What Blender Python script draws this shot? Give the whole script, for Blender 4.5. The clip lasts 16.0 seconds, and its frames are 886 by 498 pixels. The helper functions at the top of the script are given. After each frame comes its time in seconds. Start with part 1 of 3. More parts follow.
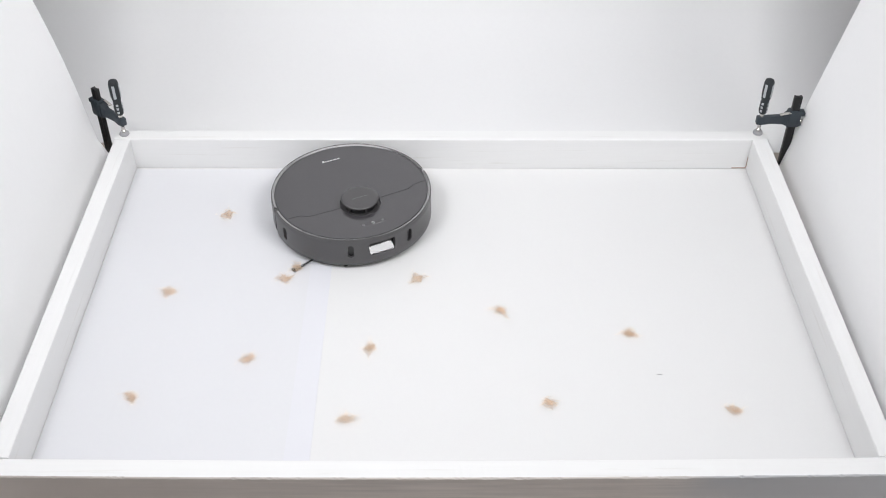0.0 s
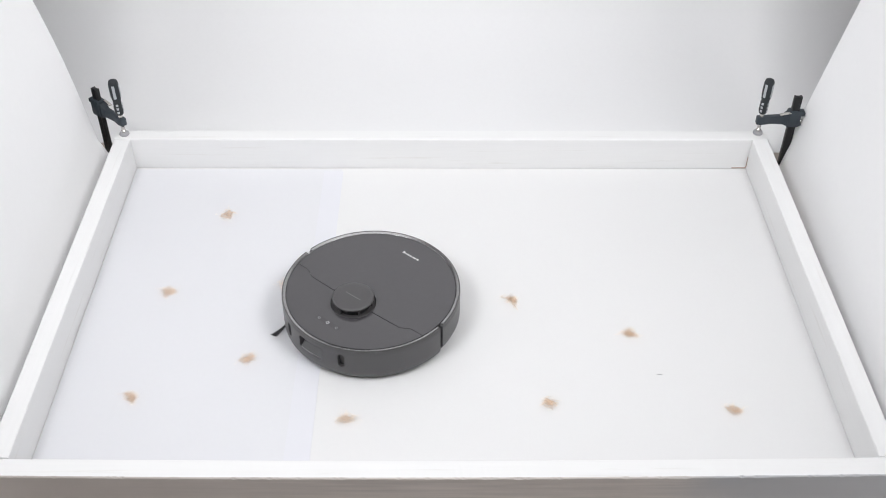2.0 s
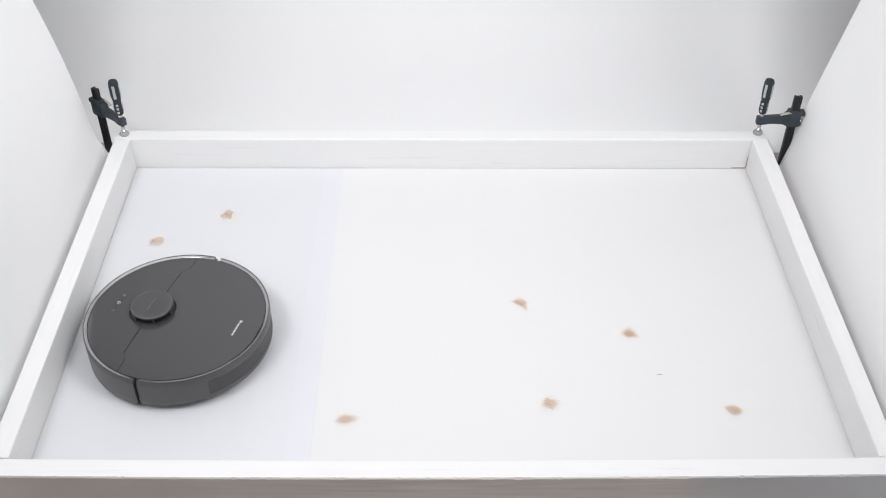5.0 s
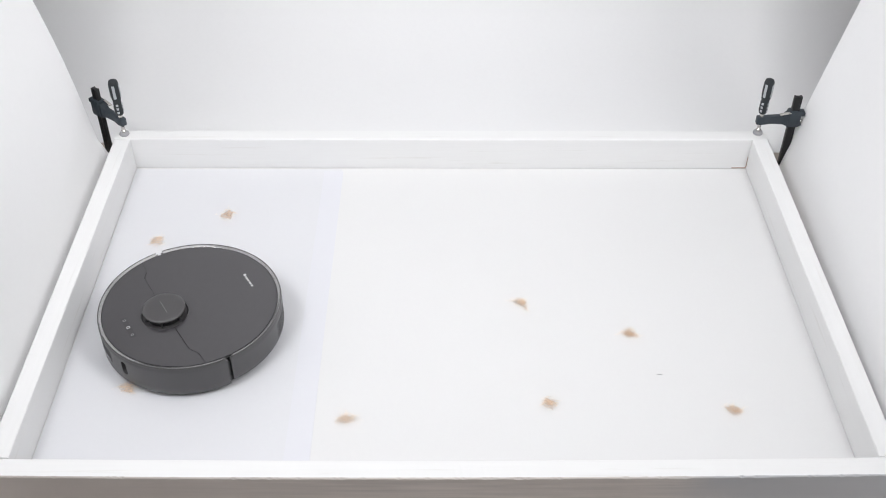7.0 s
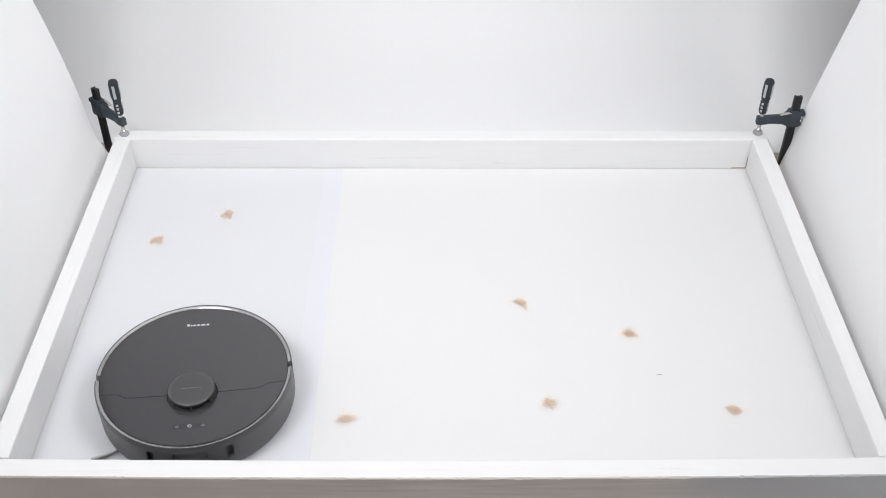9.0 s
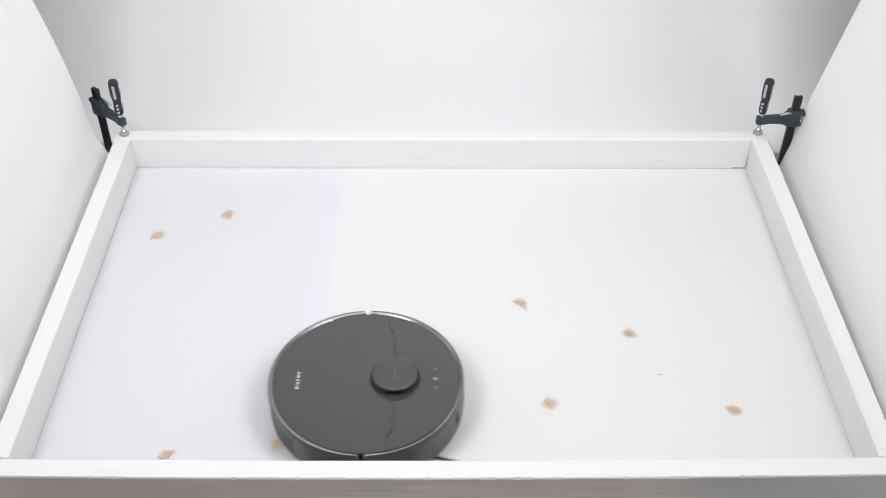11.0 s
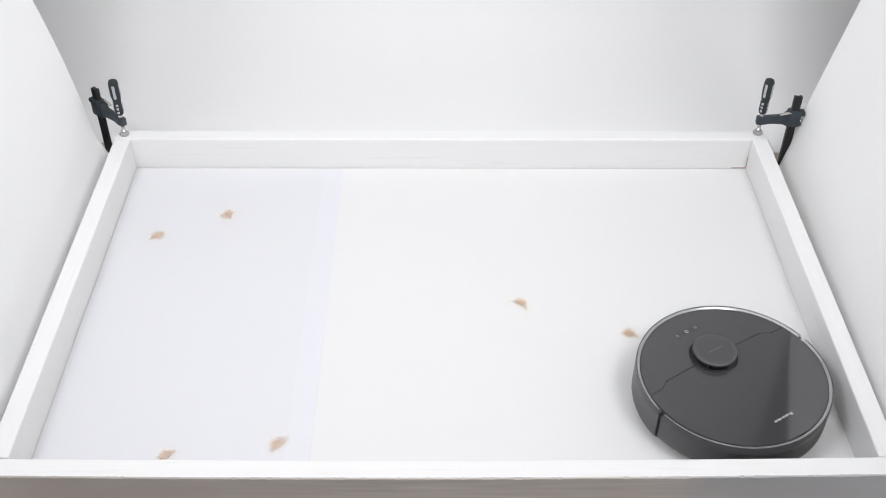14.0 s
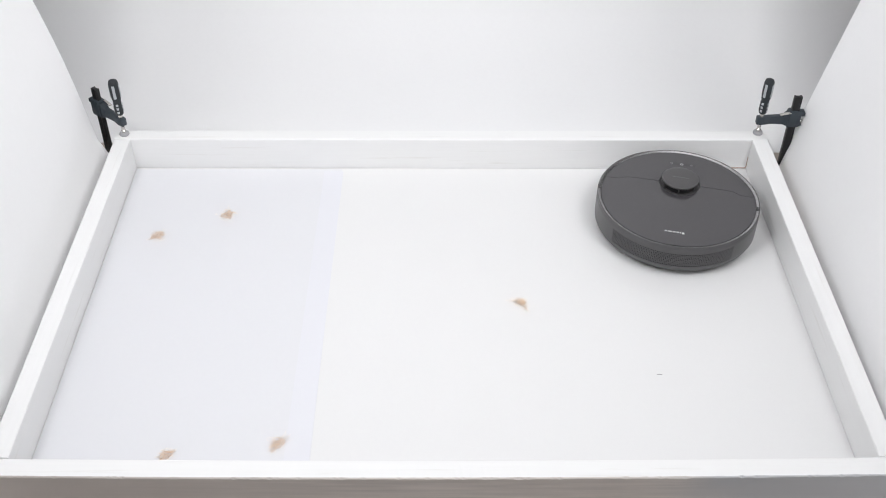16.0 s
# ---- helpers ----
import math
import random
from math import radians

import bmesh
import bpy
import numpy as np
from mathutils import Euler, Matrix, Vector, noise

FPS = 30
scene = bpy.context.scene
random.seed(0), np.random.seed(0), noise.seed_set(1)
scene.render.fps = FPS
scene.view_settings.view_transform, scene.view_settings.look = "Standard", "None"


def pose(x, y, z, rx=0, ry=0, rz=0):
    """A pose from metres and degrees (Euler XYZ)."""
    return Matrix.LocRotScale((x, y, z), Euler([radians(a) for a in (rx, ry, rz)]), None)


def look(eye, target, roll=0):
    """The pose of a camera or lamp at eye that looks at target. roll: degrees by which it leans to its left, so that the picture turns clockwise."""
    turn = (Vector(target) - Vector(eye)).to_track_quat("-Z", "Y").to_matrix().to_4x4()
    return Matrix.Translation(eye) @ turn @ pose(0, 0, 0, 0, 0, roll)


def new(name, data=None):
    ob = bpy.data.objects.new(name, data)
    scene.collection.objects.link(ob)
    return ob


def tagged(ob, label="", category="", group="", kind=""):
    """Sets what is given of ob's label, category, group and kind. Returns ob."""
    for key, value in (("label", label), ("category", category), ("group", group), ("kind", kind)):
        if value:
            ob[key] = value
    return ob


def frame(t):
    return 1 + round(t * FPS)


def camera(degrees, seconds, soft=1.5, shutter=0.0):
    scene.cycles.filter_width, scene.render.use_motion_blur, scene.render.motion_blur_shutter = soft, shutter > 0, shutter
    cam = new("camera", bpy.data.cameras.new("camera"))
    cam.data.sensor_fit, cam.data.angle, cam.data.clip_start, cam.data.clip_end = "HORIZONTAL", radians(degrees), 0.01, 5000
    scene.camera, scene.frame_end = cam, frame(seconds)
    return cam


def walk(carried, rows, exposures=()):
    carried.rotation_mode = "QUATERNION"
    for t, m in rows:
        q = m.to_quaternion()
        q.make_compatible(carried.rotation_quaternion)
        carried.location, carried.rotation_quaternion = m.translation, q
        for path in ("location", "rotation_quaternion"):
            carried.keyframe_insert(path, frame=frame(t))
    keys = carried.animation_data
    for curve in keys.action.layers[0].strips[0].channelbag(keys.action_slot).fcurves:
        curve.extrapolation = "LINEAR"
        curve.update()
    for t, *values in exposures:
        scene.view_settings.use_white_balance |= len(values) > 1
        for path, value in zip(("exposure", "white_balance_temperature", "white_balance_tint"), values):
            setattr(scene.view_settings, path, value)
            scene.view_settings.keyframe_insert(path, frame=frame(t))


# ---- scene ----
# ---- camera: fixed on a stand in front of the tray ----
cam = camera(45.48, 16.0, soft=1.0, shutter=0.4)
VIEW = look((-0.01825, -2.03552, 1.48801), (0.002554, -0.135907, -0.137116), 0.41)
walk(cam, [(0.0, VIEW), (16.0, VIEW)], exposures=[(0.0, 0.0), (16.0, 0.0)])

# ---- light: a wide soft studio light above, one to either side, an added weaker lamp in front; a dark room around ----
world = bpy.data.worlds.new("studio")
world.use_nodes = True
world.node_tree.nodes["Background"].inputs[0].default_value = (0.5, 0.5, 0.5, 1)
world.node_tree.nodes["Background"].inputs[1].default_value = 0.0
scene.world = world


def area(name, eye, target, sx, sy, watts, colour=(1, 1, 1), spread=180):
    data = bpy.data.lights.new(name, "AREA")
    data.shape, data.size, data.size_y, data.energy, data.color = "RECTANGLE", sx, sy, watts, colour
    data.spread = radians(spread)
    ob = new(name, data)
    ob.matrix_world = look(eye, target)
    return ob


KEY = area("studio_key_light", (1.2, -1.45, 2.35), (-0.6, 0.3, 0.1), 0.9, 0.9, 16.8, (0.985, 0.985, 1.0), 110)
FILL = area("studio_fill_light", (-1.12, -1.5, 2.28), (0.5, 0.3, 0.1), 0.9, 0.9, 14.3, (0.975, 0.982, 1.0), 110)
TOP = area("studio_top_light", (0.0, -0.12, 2.75), (0.0, -0.09, 0.0), 2.6, 2.2, 13.8, (0.985, 0.985, 1.0), 150)
# added lamp, no known source: lifts the upright faces turned to the camera
FRONT = area("added_front_light", (0.0, -3.3, 1.75), (0.0, 0.0, 0.15), 2.4, 1.3, 9.2, (0.985, 0.985, 1.0))

# ---- materials ----


def mat(name, base, rough=0.5, metal=0.0, var=0.06, scale=(40, 40, 40), fine=6.0, bump=0.1, depth=0.0006,
        rough_var=0.08, tint=None, ior=1.45, per_object=0.0, coat=0.0, scuff=None):
    """A principled material: colour and gloss vary at two scales, with fine relief."""
    m = bpy.data.materials.new(name)
    m.use_nodes = True
    nt = m.node_tree
    n, l = nt.nodes, nt.links
    b = n["Principled BSDF"]
    b.inputs["Metallic"].default_value = metal
    b.inputs["IOR"].default_value = ior
    b.inputs["Coat Weight"].default_value = coat
    b.inputs["Coat Roughness"].default_value = 0.08
    tc = n.new("ShaderNodeTexCoord")
    mp = n.new("ShaderNodeMapping")
    mp.inputs["Scale"].default_value = scale
    l.new(tc.outputs["Object"], mp.inputs[0])
    big = n.new("ShaderNodeTexNoise")
    big.inputs["Scale"].default_value = 0.12
    big.inputs["Detail"].default_value = 3
    small = n.new("ShaderNodeTexNoise")
    small.inputs["Scale"].default_value = fine
    small.inputs["Detail"].default_value = 5
    l.new(mp.outputs[0], big.inputs[0])
    l.new(mp.outputs[0], small.inputs[0])
    mix = n.new("ShaderNodeMath")
    mix.operation = "ADD"
    l.new(big.outputs[0], mix.inputs[0])
    l.new(small.outputs[0], mix.inputs[1])
    ramp = n.new("ShaderNodeMapRange")
    ramp.inputs["From Min"].default_value = 0.6
    ramp.inputs["From Max"].default_value = 1.4
    l.new(mix.outputs[0], ramp.inputs[0])
    col = n.new("ShaderNodeMix")
    col.data_type = "RGBA"
    t = tint or base
    col.inputs[6].default_value = (*[c * (1 - var) for c in t], 1)
    col.inputs[7].default_value = (*[min(1, c * (1 + var)) for c in base], 1)
    l.new(ramp.outputs[0], col.inputs[0])
    out = col.outputs[2]
    if scuff:
        st = n.new("ShaderNodeTexNoise")
        st.inputs["Scale"].default_value = scuff[0]
        st.inputs["Detail"].default_value = 6
        st.inputs["Roughness"].default_value = 0.65
        l.new(mp.outputs[0], st.inputs[0])
        sr = n.new("ShaderNodeMapRange")
        sr.inputs["From Min"].default_value = scuff[1]
        sr.inputs["From Max"].default_value = scuff[1] + 0.13
        sr.inputs["To Max"].default_value = scuff[2]
        l.new(st.outputs[0], sr.inputs[0])
        mx = n.new("ShaderNodeMix")
        mx.data_type = "RGBA"
        mx.inputs[7].default_value = (*scuff[3], 1)
        l.new(sr.outputs[0], mx.inputs[0])
        l.new(out, mx.inputs[6])
        out = mx.outputs[2]
    if per_object:
        info = n.new("ShaderNodeObjectInfo")
        hsv = n.new("ShaderNodeHueSaturation")
        mr = n.new("ShaderNodeMapRange")
        mr.inputs["To Min"].default_value = 1 - per_object
        mr.inputs["To Max"].default_value = 1 + per_object
        l.new(info.outputs["Random"], mr.inputs[0])
        l.new(mr.outputs[0], hsv.inputs["Value"])
        l.new(out, hsv.inputs["Color"])
        out = hsv.outputs[0]
    l.new(out, b.inputs["Base Color"])
    rr = n.new("ShaderNodeMapRange")
    rr.inputs["To Min"].default_value = max(0.02, rough - rough_var)
    rr.inputs["To Max"].default_value = min(1, rough + rough_var)
    l.new(ramp.outputs[0], rr.inputs[0])
    l.new(rr.outputs[0], b.inputs["Roughness"])
    if bump:
        bp = n.new("ShaderNodeBump")
        bp.inputs["Strength"].default_value = bump
        bp.inputs["Distance"].default_value = depth
        l.new(small.outputs[0], bp.inputs["Height"])
        l.new(bp.outputs[0], b.inputs["Normal"])
    return m


M_PAINT = mat("white_painted_wood", (0.775, 0.773, 0.773), 0.5, 0, 0.015, (3, 60, 60), 3.0, 0.2, 0.0010, 0.1, (0.77, 0.77, 0.768), scuff=(1.1, 0.60, 0.5, (0.62, 0.60, 0.57)))
M_RAW = mat("bare_weathered_wood", (0.70, 0.645, 0.605), 0.7, 0, 0.10, (2.5, 50, 50), 3.0, 0.5, 0.0012, 0.1, (0.58, 0.54, 0.51))
M_BROWN = mat("bare_brown_wood", (0.44, 0.29, 0.22), 0.7, 0, 0.25, (40, 40, 40), 6.0, 0.2, 0.0005)
M_BOARD = mat("white_floor_board", (0.708, 0.706, 0.706), 0.42, 0, 0.008, (8, 8, 8), 14.0, 0.05, 0.0004, 0.06)
M_SHEET = mat("bluish_white_sheet", (0.672, 0.675, 0.698), 0.45, 0, 0.01, (8, 8, 8), 14.0, 0.05, 0.0004, 0.06)
M_TAPE = mat("white_tape", (0.682, 0.685, 0.721), 0.5, 0, 0.01, (20, 20, 20), 8.0, 0.1, 0.0003)
M_PAPER = mat("white_backdrop_paper", (0.755, 0.755, 0.761), 0.85, 0, 0.012, (3, 3, 3), 30.0, 0.1, 0.0004)
M_FOAM = mat("white_foam_board", (0.91, 0.91, 0.915), 0.6, 0, 0.01, (4, 4, 4), 20.0, 0.05, 0.0004)
M_TABLE = mat("brown_table_wood", (0.47, 0.415, 0.375), 0.5, 0, 0.15, (4, 40, 40), 3.0, 0.2, 0.0005)
M_WALL = mat("dark_studio_wall", (0.11, 0.11, 0.11), 0.85, 0, 0.05, (2, 2, 2), 20.0, 0.1, 0.001)
M_FLOOR = mat("brown_studio_floor", (0.55, 0.47, 0.41), 0.5, 0, 0.15, (1, 12, 12), 3.0, 0.1, 0.001)
M_CEIL = mat("grey_studio_ceiling", (0.5, 0.5, 0.5), 0.9, 0, 0.04, (2, 2, 2), 20.0, 0.1, 0.001)
M_LID = mat("glossy_graphite_plastic", (0.056, 0.0538, 0.0582), 0.06, 0, 0.03, (12, 12, 12), 9.0, 0.0, 0.0001, 0.015, None, 1.78)
M_RIM = mat("satin_grey_rim", (0.40, 0.397, 0.402), 0.2, 0.8, 0.02, (10, 10, 10), 4.0, 0.0, 0.0001, 0.02, None, 1.9)
M_BODY = mat("matte_grey_plastic", (0.080, 0.0785, 0.0812), 0.36, 0, 0.06, (30, 30, 30), 40.0, 0.08, 0.0002, 0.06)
M_CAP = mat("satin_graphite_plastic", (0.066, 0.064, 0.066), 0.30, 0, 0.04, (20, 20, 20), 8.0, 0.0, 0.0001, 0.02, None, 1.55)
M_DARK = mat("black_plastic", (0.012, 0.012, 0.013), 0.4, 0, 0.1, (30, 30, 30), 20.0, 0.05, 0.0002)
# body plastic darkened: the shade inside the slots is put into the colour
M_SLOT_SHADE = mat("shaded_slot_grey", (0.030, 0.030, 0.031), 0.35, 0, 0.05, (30, 30, 30), 20.0, 0.0)
M_WIN = mat("smoked_glossy_window", (0.125, 0.125, 0.129), 0.05, 0, 0.1, (40, 40, 40), 10.0, 0.0, 0.0001, 0.03)
M_MARK = mat("silver_print", (0.50, 0.50, 0.50), 0.35, 0.2, 0.03, (60, 60, 60), 10.0, 0.0)
M_FAINT = mat("faint_grey_print", (0.20, 0.20, 0.205), 0.3, 0, 0.03, (60, 60, 60), 10.0, 0.0)
M_PANEL = mat("dark_touch_panel", (0.047, 0.045, 0.0485), 0.12, 0, 0.03, (60, 60, 60), 10.0, 0.0, 0.0001, 0.02, None, 1.75)
M_RUBBER = mat("black_rubber", (0.02, 0.02, 0.02), 0.8, 0, 0.1, (60, 60, 60), 10.0, 0.2, 0.0005)
M_BRISTLE = mat("black_bristle", (0.02, 0.02, 0.022), 0.6, 0, 0.1, (60, 60, 60), 10.0, 0.1, 0.0002)
M_HAIR = mat("tan_animal_hair", (0.99, 0.86, 0.72), 0.55, 0, 0.2, (60, 60, 60), 4.0, 0.0, 0.0001, 0.1, (0.93, 0.72, 0.55), 1.5, 0.06)


def grey_end(m, x0, x1, colour):
    """Shifts a board's colour towards another along its length, with an uneven front."""
    nt = m.node_tree
    b = nt.nodes["Principled BSDF"]
    old = b.inputs["Base Color"].links[0].from_socket
    tc = nt.nodes.new("ShaderNodeTexCoord")
    sep = nt.nodes.new("ShaderNodeSeparateXYZ")
    nt.links.new(tc.outputs["Object"], sep.inputs[0])
    ns = nt.nodes.new("ShaderNodeTexNoise")
    ns.inputs["Scale"].default_value = 7.0
    ns.inputs["Detail"].default_value = 4
    nt.links.new(tc.outputs["Object"], ns.inputs[0])
    add = nt.nodes.new("ShaderNodeMath")
    add.operation = "MULTIPLY_ADD"
    add.inputs[1].default_value = 0.25
    nt.links.new(ns.outputs[0], add.inputs[0])
    nt.links.new(sep.outputs[0], add.inputs[2])
    mr = nt.nodes.new("ShaderNodeMapRange")
    mr.inputs["From Min"].default_value, mr.inputs["From Max"].default_value = x0 + 0.125, x1 + 0.125
    nt.links.new(add.outputs[0], mr.inputs[0])
    mx = nt.nodes.new("ShaderNodeMix")
    mx.data_type = "RGBA"
    mx.inputs[7].default_value = (*colour, 1)
    nt.links.new(mr.outputs[0], mx.inputs[0])
    nt.links.new(old, mx.inputs[6])
    nt.links.new(mx.outputs[2], b.inputs["Base Color"])


grey_end(M_RAW, -0.05, -0.65, (0.47, 0.43, 0.40))
grey_end(M_RAW, 0.33, 0.52, (0.52, 0.525, 0.54))


def let_light_through(m, share, colour):
    """Mixes light that passes through into a thin fibre's surface."""
    nt = m.node_tree
    out = nt.nodes["Material Output"]
    tr = nt.nodes.new("ShaderNodeBsdfTranslucent")
    tr.inputs["Color"].default_value = (*colour, 1)
    mx = nt.nodes.new("ShaderNodeMixShader")
    mx.inputs[0].default_value = share
    nt.links.new(nt.nodes["Principled BSDF"].outputs[0], mx.inputs[1])
    nt.links.new(tr.outputs[0], mx.inputs[2])
    nt.links.new(mx.outputs[0], out.inputs[0])


def strands_differ(m, dark, light):
    """Gives each separate strand of a mesh its own shade between two colours."""
    nt = m.node_tree
    geo = nt.nodes.new("ShaderNodeNewGeometry")
    mx = nt.nodes.new("ShaderNodeMix")
    mx.data_type = "RGBA"
    mx.inputs[6].default_value, mx.inputs[7].default_value = (*dark, 1), (*light, 1)
    nt.links.new(geo.outputs["Random Per Island"], mx.inputs[0])
    nt.links.new(mx.outputs[2], nt.nodes["Principled BSDF"].inputs["Base Color"])


strands_differ(M_HAIR, (0.79, 0.61, 0.46), (1.0, 0.96, 0.88))
let_light_through(M_HAIR, 0.66, (0.99, 0.86, 0.72))
M_STEEL = mat("bright_steel", (0.62, 0.60, 0.57), 0.25, 1.0, 0.08, (80, 80, 80), 8.0, 0.05, 0.0002)
M_BAR = mat("black_oxide_steel", (0.012, 0.012, 0.013), 0.35, 0.0, 0.2, (60, 60, 200), 6.0, 0.15, 0.0002)
M_CAST = mat("blue_grey_painted_casting", (0.035, 0.045, 0.055), 0.5, 0, 0.12, (60, 60, 60), 12.0, 0.2, 0.0004)
M_GRIP = mat("black_rubber_grip", (0.022, 0.026, 0.03), 0.6, 0, 0.12, (60, 60, 60), 12.0, 0.15, 0.0003)
M_INSERT = mat("light_grey_grip_insert", (0.42, 0.44, 0.46), 0.5, 0, 0.08, (60, 60, 60), 12.0, 0.1, 0.0003)
M_PAD = mat("grey_plastic_pad", (0.36, 0.36, 0.37), 0.5, 0, 0.08, (80, 80, 80), 12.0, 0.1, 0.0003)
M_SPECK = mat("dark_fleck", (0.05, 0.045, 0.04), 0.7, 0, 0.1)

# ---- mesh helpers ----


def finish(name, bm, material, smooth=None):
    bmesh.ops.recalc_face_normals(bm, faces=bm.faces)
    me = bpy.data.meshes.new(name)
    bm.to_mesh(me)
    bm.free()
    me.materials.append(material)
    if smooth is not None:
        for poly in me.polygons:
            poly.use_smooth = True
        me.set_sharp_from_angle(angle=radians(smooth))
    return me


def part(name, bm, material, parent, label="", m=None, smooth=35):
    """Links a bmesh as one mesh object under a thing or a part."""
    ob = new(name, finish(name, bm, material, smooth))
    ob.parent = parent
    if m is not None:
        ob.matrix_basis = m
    return tagged(ob, label)


def thing(name, m, label, category, group="", kind=""):
    ob = new(name)
    ob.empty_display_size = 0.02
    ob.matrix_basis = m
    return tagged(ob, label, category, group, kind)


def box(sx, sy, sz, at=(0, 0, 0), bevel=0.0, segs=2, bm=None):
    """A box centred at a point, with rounded edges."""
    bm = bm or bmesh.new()
    made = bmesh.ops.create_cube(bm, size=1.0, matrix=Matrix.Translation(at) @ Matrix.Diagonal((sx, sy, sz, 1)))
    if bevel:
        vs = set(made["verts"])
        es = [e for e in bm.edges if e.verts[0] in vs and e.verts[1] in vs]
        bmesh.ops.bevel(bm, geom=es, offset=bevel, segments=segs, profile=0.5, affect="EDGES")
    return bm


def turned(profile, segs=48, at=(0, 0), a0=0.0, a1=360.0, bm=None, closed=False):
    """A solid of revolution about z from (radius, height) pairs; over less than a full turn the ends are capped when closed."""
    bm = bm or bmesh.new()
    full = abs(a1 - a0 - 360) < 1e-6
    cols = segs if full else segs + 1
    ring = []
    for i in range(cols):
        a = radians(a0 + (a1 - a0) * i / segs)
        ring.append([bm.verts.new((at[0] + r * math.cos(a), at[1] + r * math.sin(a), z)) for r, z in profile])
    k = len(profile)
    for i in range(segs):
        p, q = ring[i], ring[(i + 1) % cols]
        for j in range(k if closed else k - 1):
            bm.faces.new((p[j], q[j], q[(j + 1) % k], p[(j + 1) % k]))
    if closed and not full:
        bm.faces.new(ring[0])
        bm.faces.new(list(reversed(ring[-1])))
    bmesh.ops.remove_doubles(bm, verts=bm.verts, dist=1e-6)
    return bm


def plate(rows, ends, z0, z1):
    """A flat plate in strips: at each y of rows it spans the two x of ends(y)."""
    bm = bmesh.new()
    cols = [[bm.verts.new((x, y, z)) for x in ends(y) for z in (z0, z1)] for y in rows]
    for p, q in zip(cols, cols[1:]):
        bm.faces.new((p[1], p[3], q[3], q[1]))
        bm.faces.new((p[0], q[0], q[2], p[2]))
        bm.faces.new((p[0], p[1], q[1], q[0]))
        bm.faces.new((p[2], q[2], q[3], p[3]))
    for c in (cols[0], cols[-1]):
        bm.faces.new((c[0], c[2], c[3], c[1]))
    return bm


# ---- the tray: sizes in metres, origin at the middle of the back rail's inner foot ----
W, D, H, T = 1.4488, 0.9282, 0.0816, 0.0376
BASE = -0.012


def room():
    """A closed dim studio around the set; its unseen floor and ceiling are added to bounce light."""
    x0, x1, y0, y1, z0, z1 = -3.2, 3.2, -4.2, 2.2, -0.76, 3.1
    for name, size, at, m in (
            ("floor", (x1 - x0, y1 - y0, 0.1), (0, (y0 + y1) / 2, z0 - 0.05), M_FLOOR),
            ("ceiling", (x1 - x0, y1 - y0, 0.1), (0, (y0 + y1) / 2, z1 + 0.05), M_CEIL),
            ("wall_north", (x1 - x0 + 0.4, 0.2, z1 - z0), (0, y1 + 0.1, (z0 + z1) / 2), M_WALL),
            ("wall_south", (x1 - x0 + 0.4, 0.2, z1 - z0), (0, y0 - 0.1, (z0 + z1) / 2), M_WALL),
            ("wall_east", (0.2, y1 - y0, z1 - z0), (x1 + 0.1, (y0 + y1) / 2, (z0 + z1) / 2), M_WALL),
            ("wall_west", (0.2, y1 - y0, z1 - z0), (x0 - 0.1, (y0 + y1) / 2, (z0 + z1) / 2), M_WALL)):
        ob = new(name, finish(name, box(*size), m))
        ob.matrix_basis = pose(*at)
        tagged(ob, "plain dark studio " + name.split("_")[0], name.split("_")[0], kind="structure")


def table():
    ob = thing("table", pose(0, -0.1, BASE), "brown wooden work table under the white tray", "table")
    part("tabletop", box(1.72, 1.9, 0.03, (0, 0, -0.0154), 0.003), M_TABLE, ob)
    for sx in (-1, 1):
        for sy in (-1, 1):
            part("leg", box(0.06, 0.06, 0.718, (sx * 0.81, sy * 0.88, -0.389), 0.004), M_TABLE, ob)


def rail(parent, length, m, seed, label, bare=False, bow=0.0):
    """A painted softwood board with slightly wavy, worn edges; bow is how far its middle bends outwards."""
    bm = bmesh.new()
    n = 260 if bare else 90
    rnd = random.Random(seed)
    c = 0.0022
    hw, z0, z1 = T / 2, BASE, H
    prof = [(-hw, z0), (hw, z0), (hw, z1 - c), (hw - c * 0.35, z1 - c * 0.35), (hw - c, z1), (-hw + c, z1), (-hw + c * 0.35, z1 - c * 0.35), (-hw, z1 - c)]
    rings = []
    for i in range(n + 1):
        x = -length / 2 + length * i / n
        ring = []
        for j, (y, z) in enumerate(prof):
            w = noise.noise((x * 0.8 + seed * 7, j * 0.15, 0)) * 0.0004
            chip = -rnd.uniform(0.0004, 0.0022) if j in (3, 6) and not bare and rnd.random() < 0.07 else 0.0
            back = 0.0
            if bare and j in (5, 6, 7):
                cut = max(0.0, 0.6 * noise.noise((x * 60, seed, 0.3)) + noise.noise((x * 190, 3.1, seed)) - 0.02) * 0.0022
                chip, back = -cut * (0.25, 1.0, 1.2)[j - 5], cut * (0.9, 0.6, 0.0)[j - 5]
            ring.append(bm.verts.new((x, y + back - bow * (1 - (2 * x / length) ** 2) + (w if j > 1 else 0), z + (w + chip if j > 1 else 0))))
        rings.append(ring)
    k = len(prof)
    for i in range(n):
        for j in range(k):
            bm.faces.new((rings[i][j], rings[i + 1][j], rings[i + 1][(j + 1) % k], rings[i][(j + 1) % k]))
    bm.faces.new(rings[0])
    bm.faces.new(list(reversed(rings[-1])))
    ob = part("rail", bm, M_PAINT, parent, label, m, None)
    if bare:
        ob.data.materials.append(M_RAW)
        for f in ob.data.polygons:
            if f.normal.y < -0.45:
                f.material_index = 1
    return ob


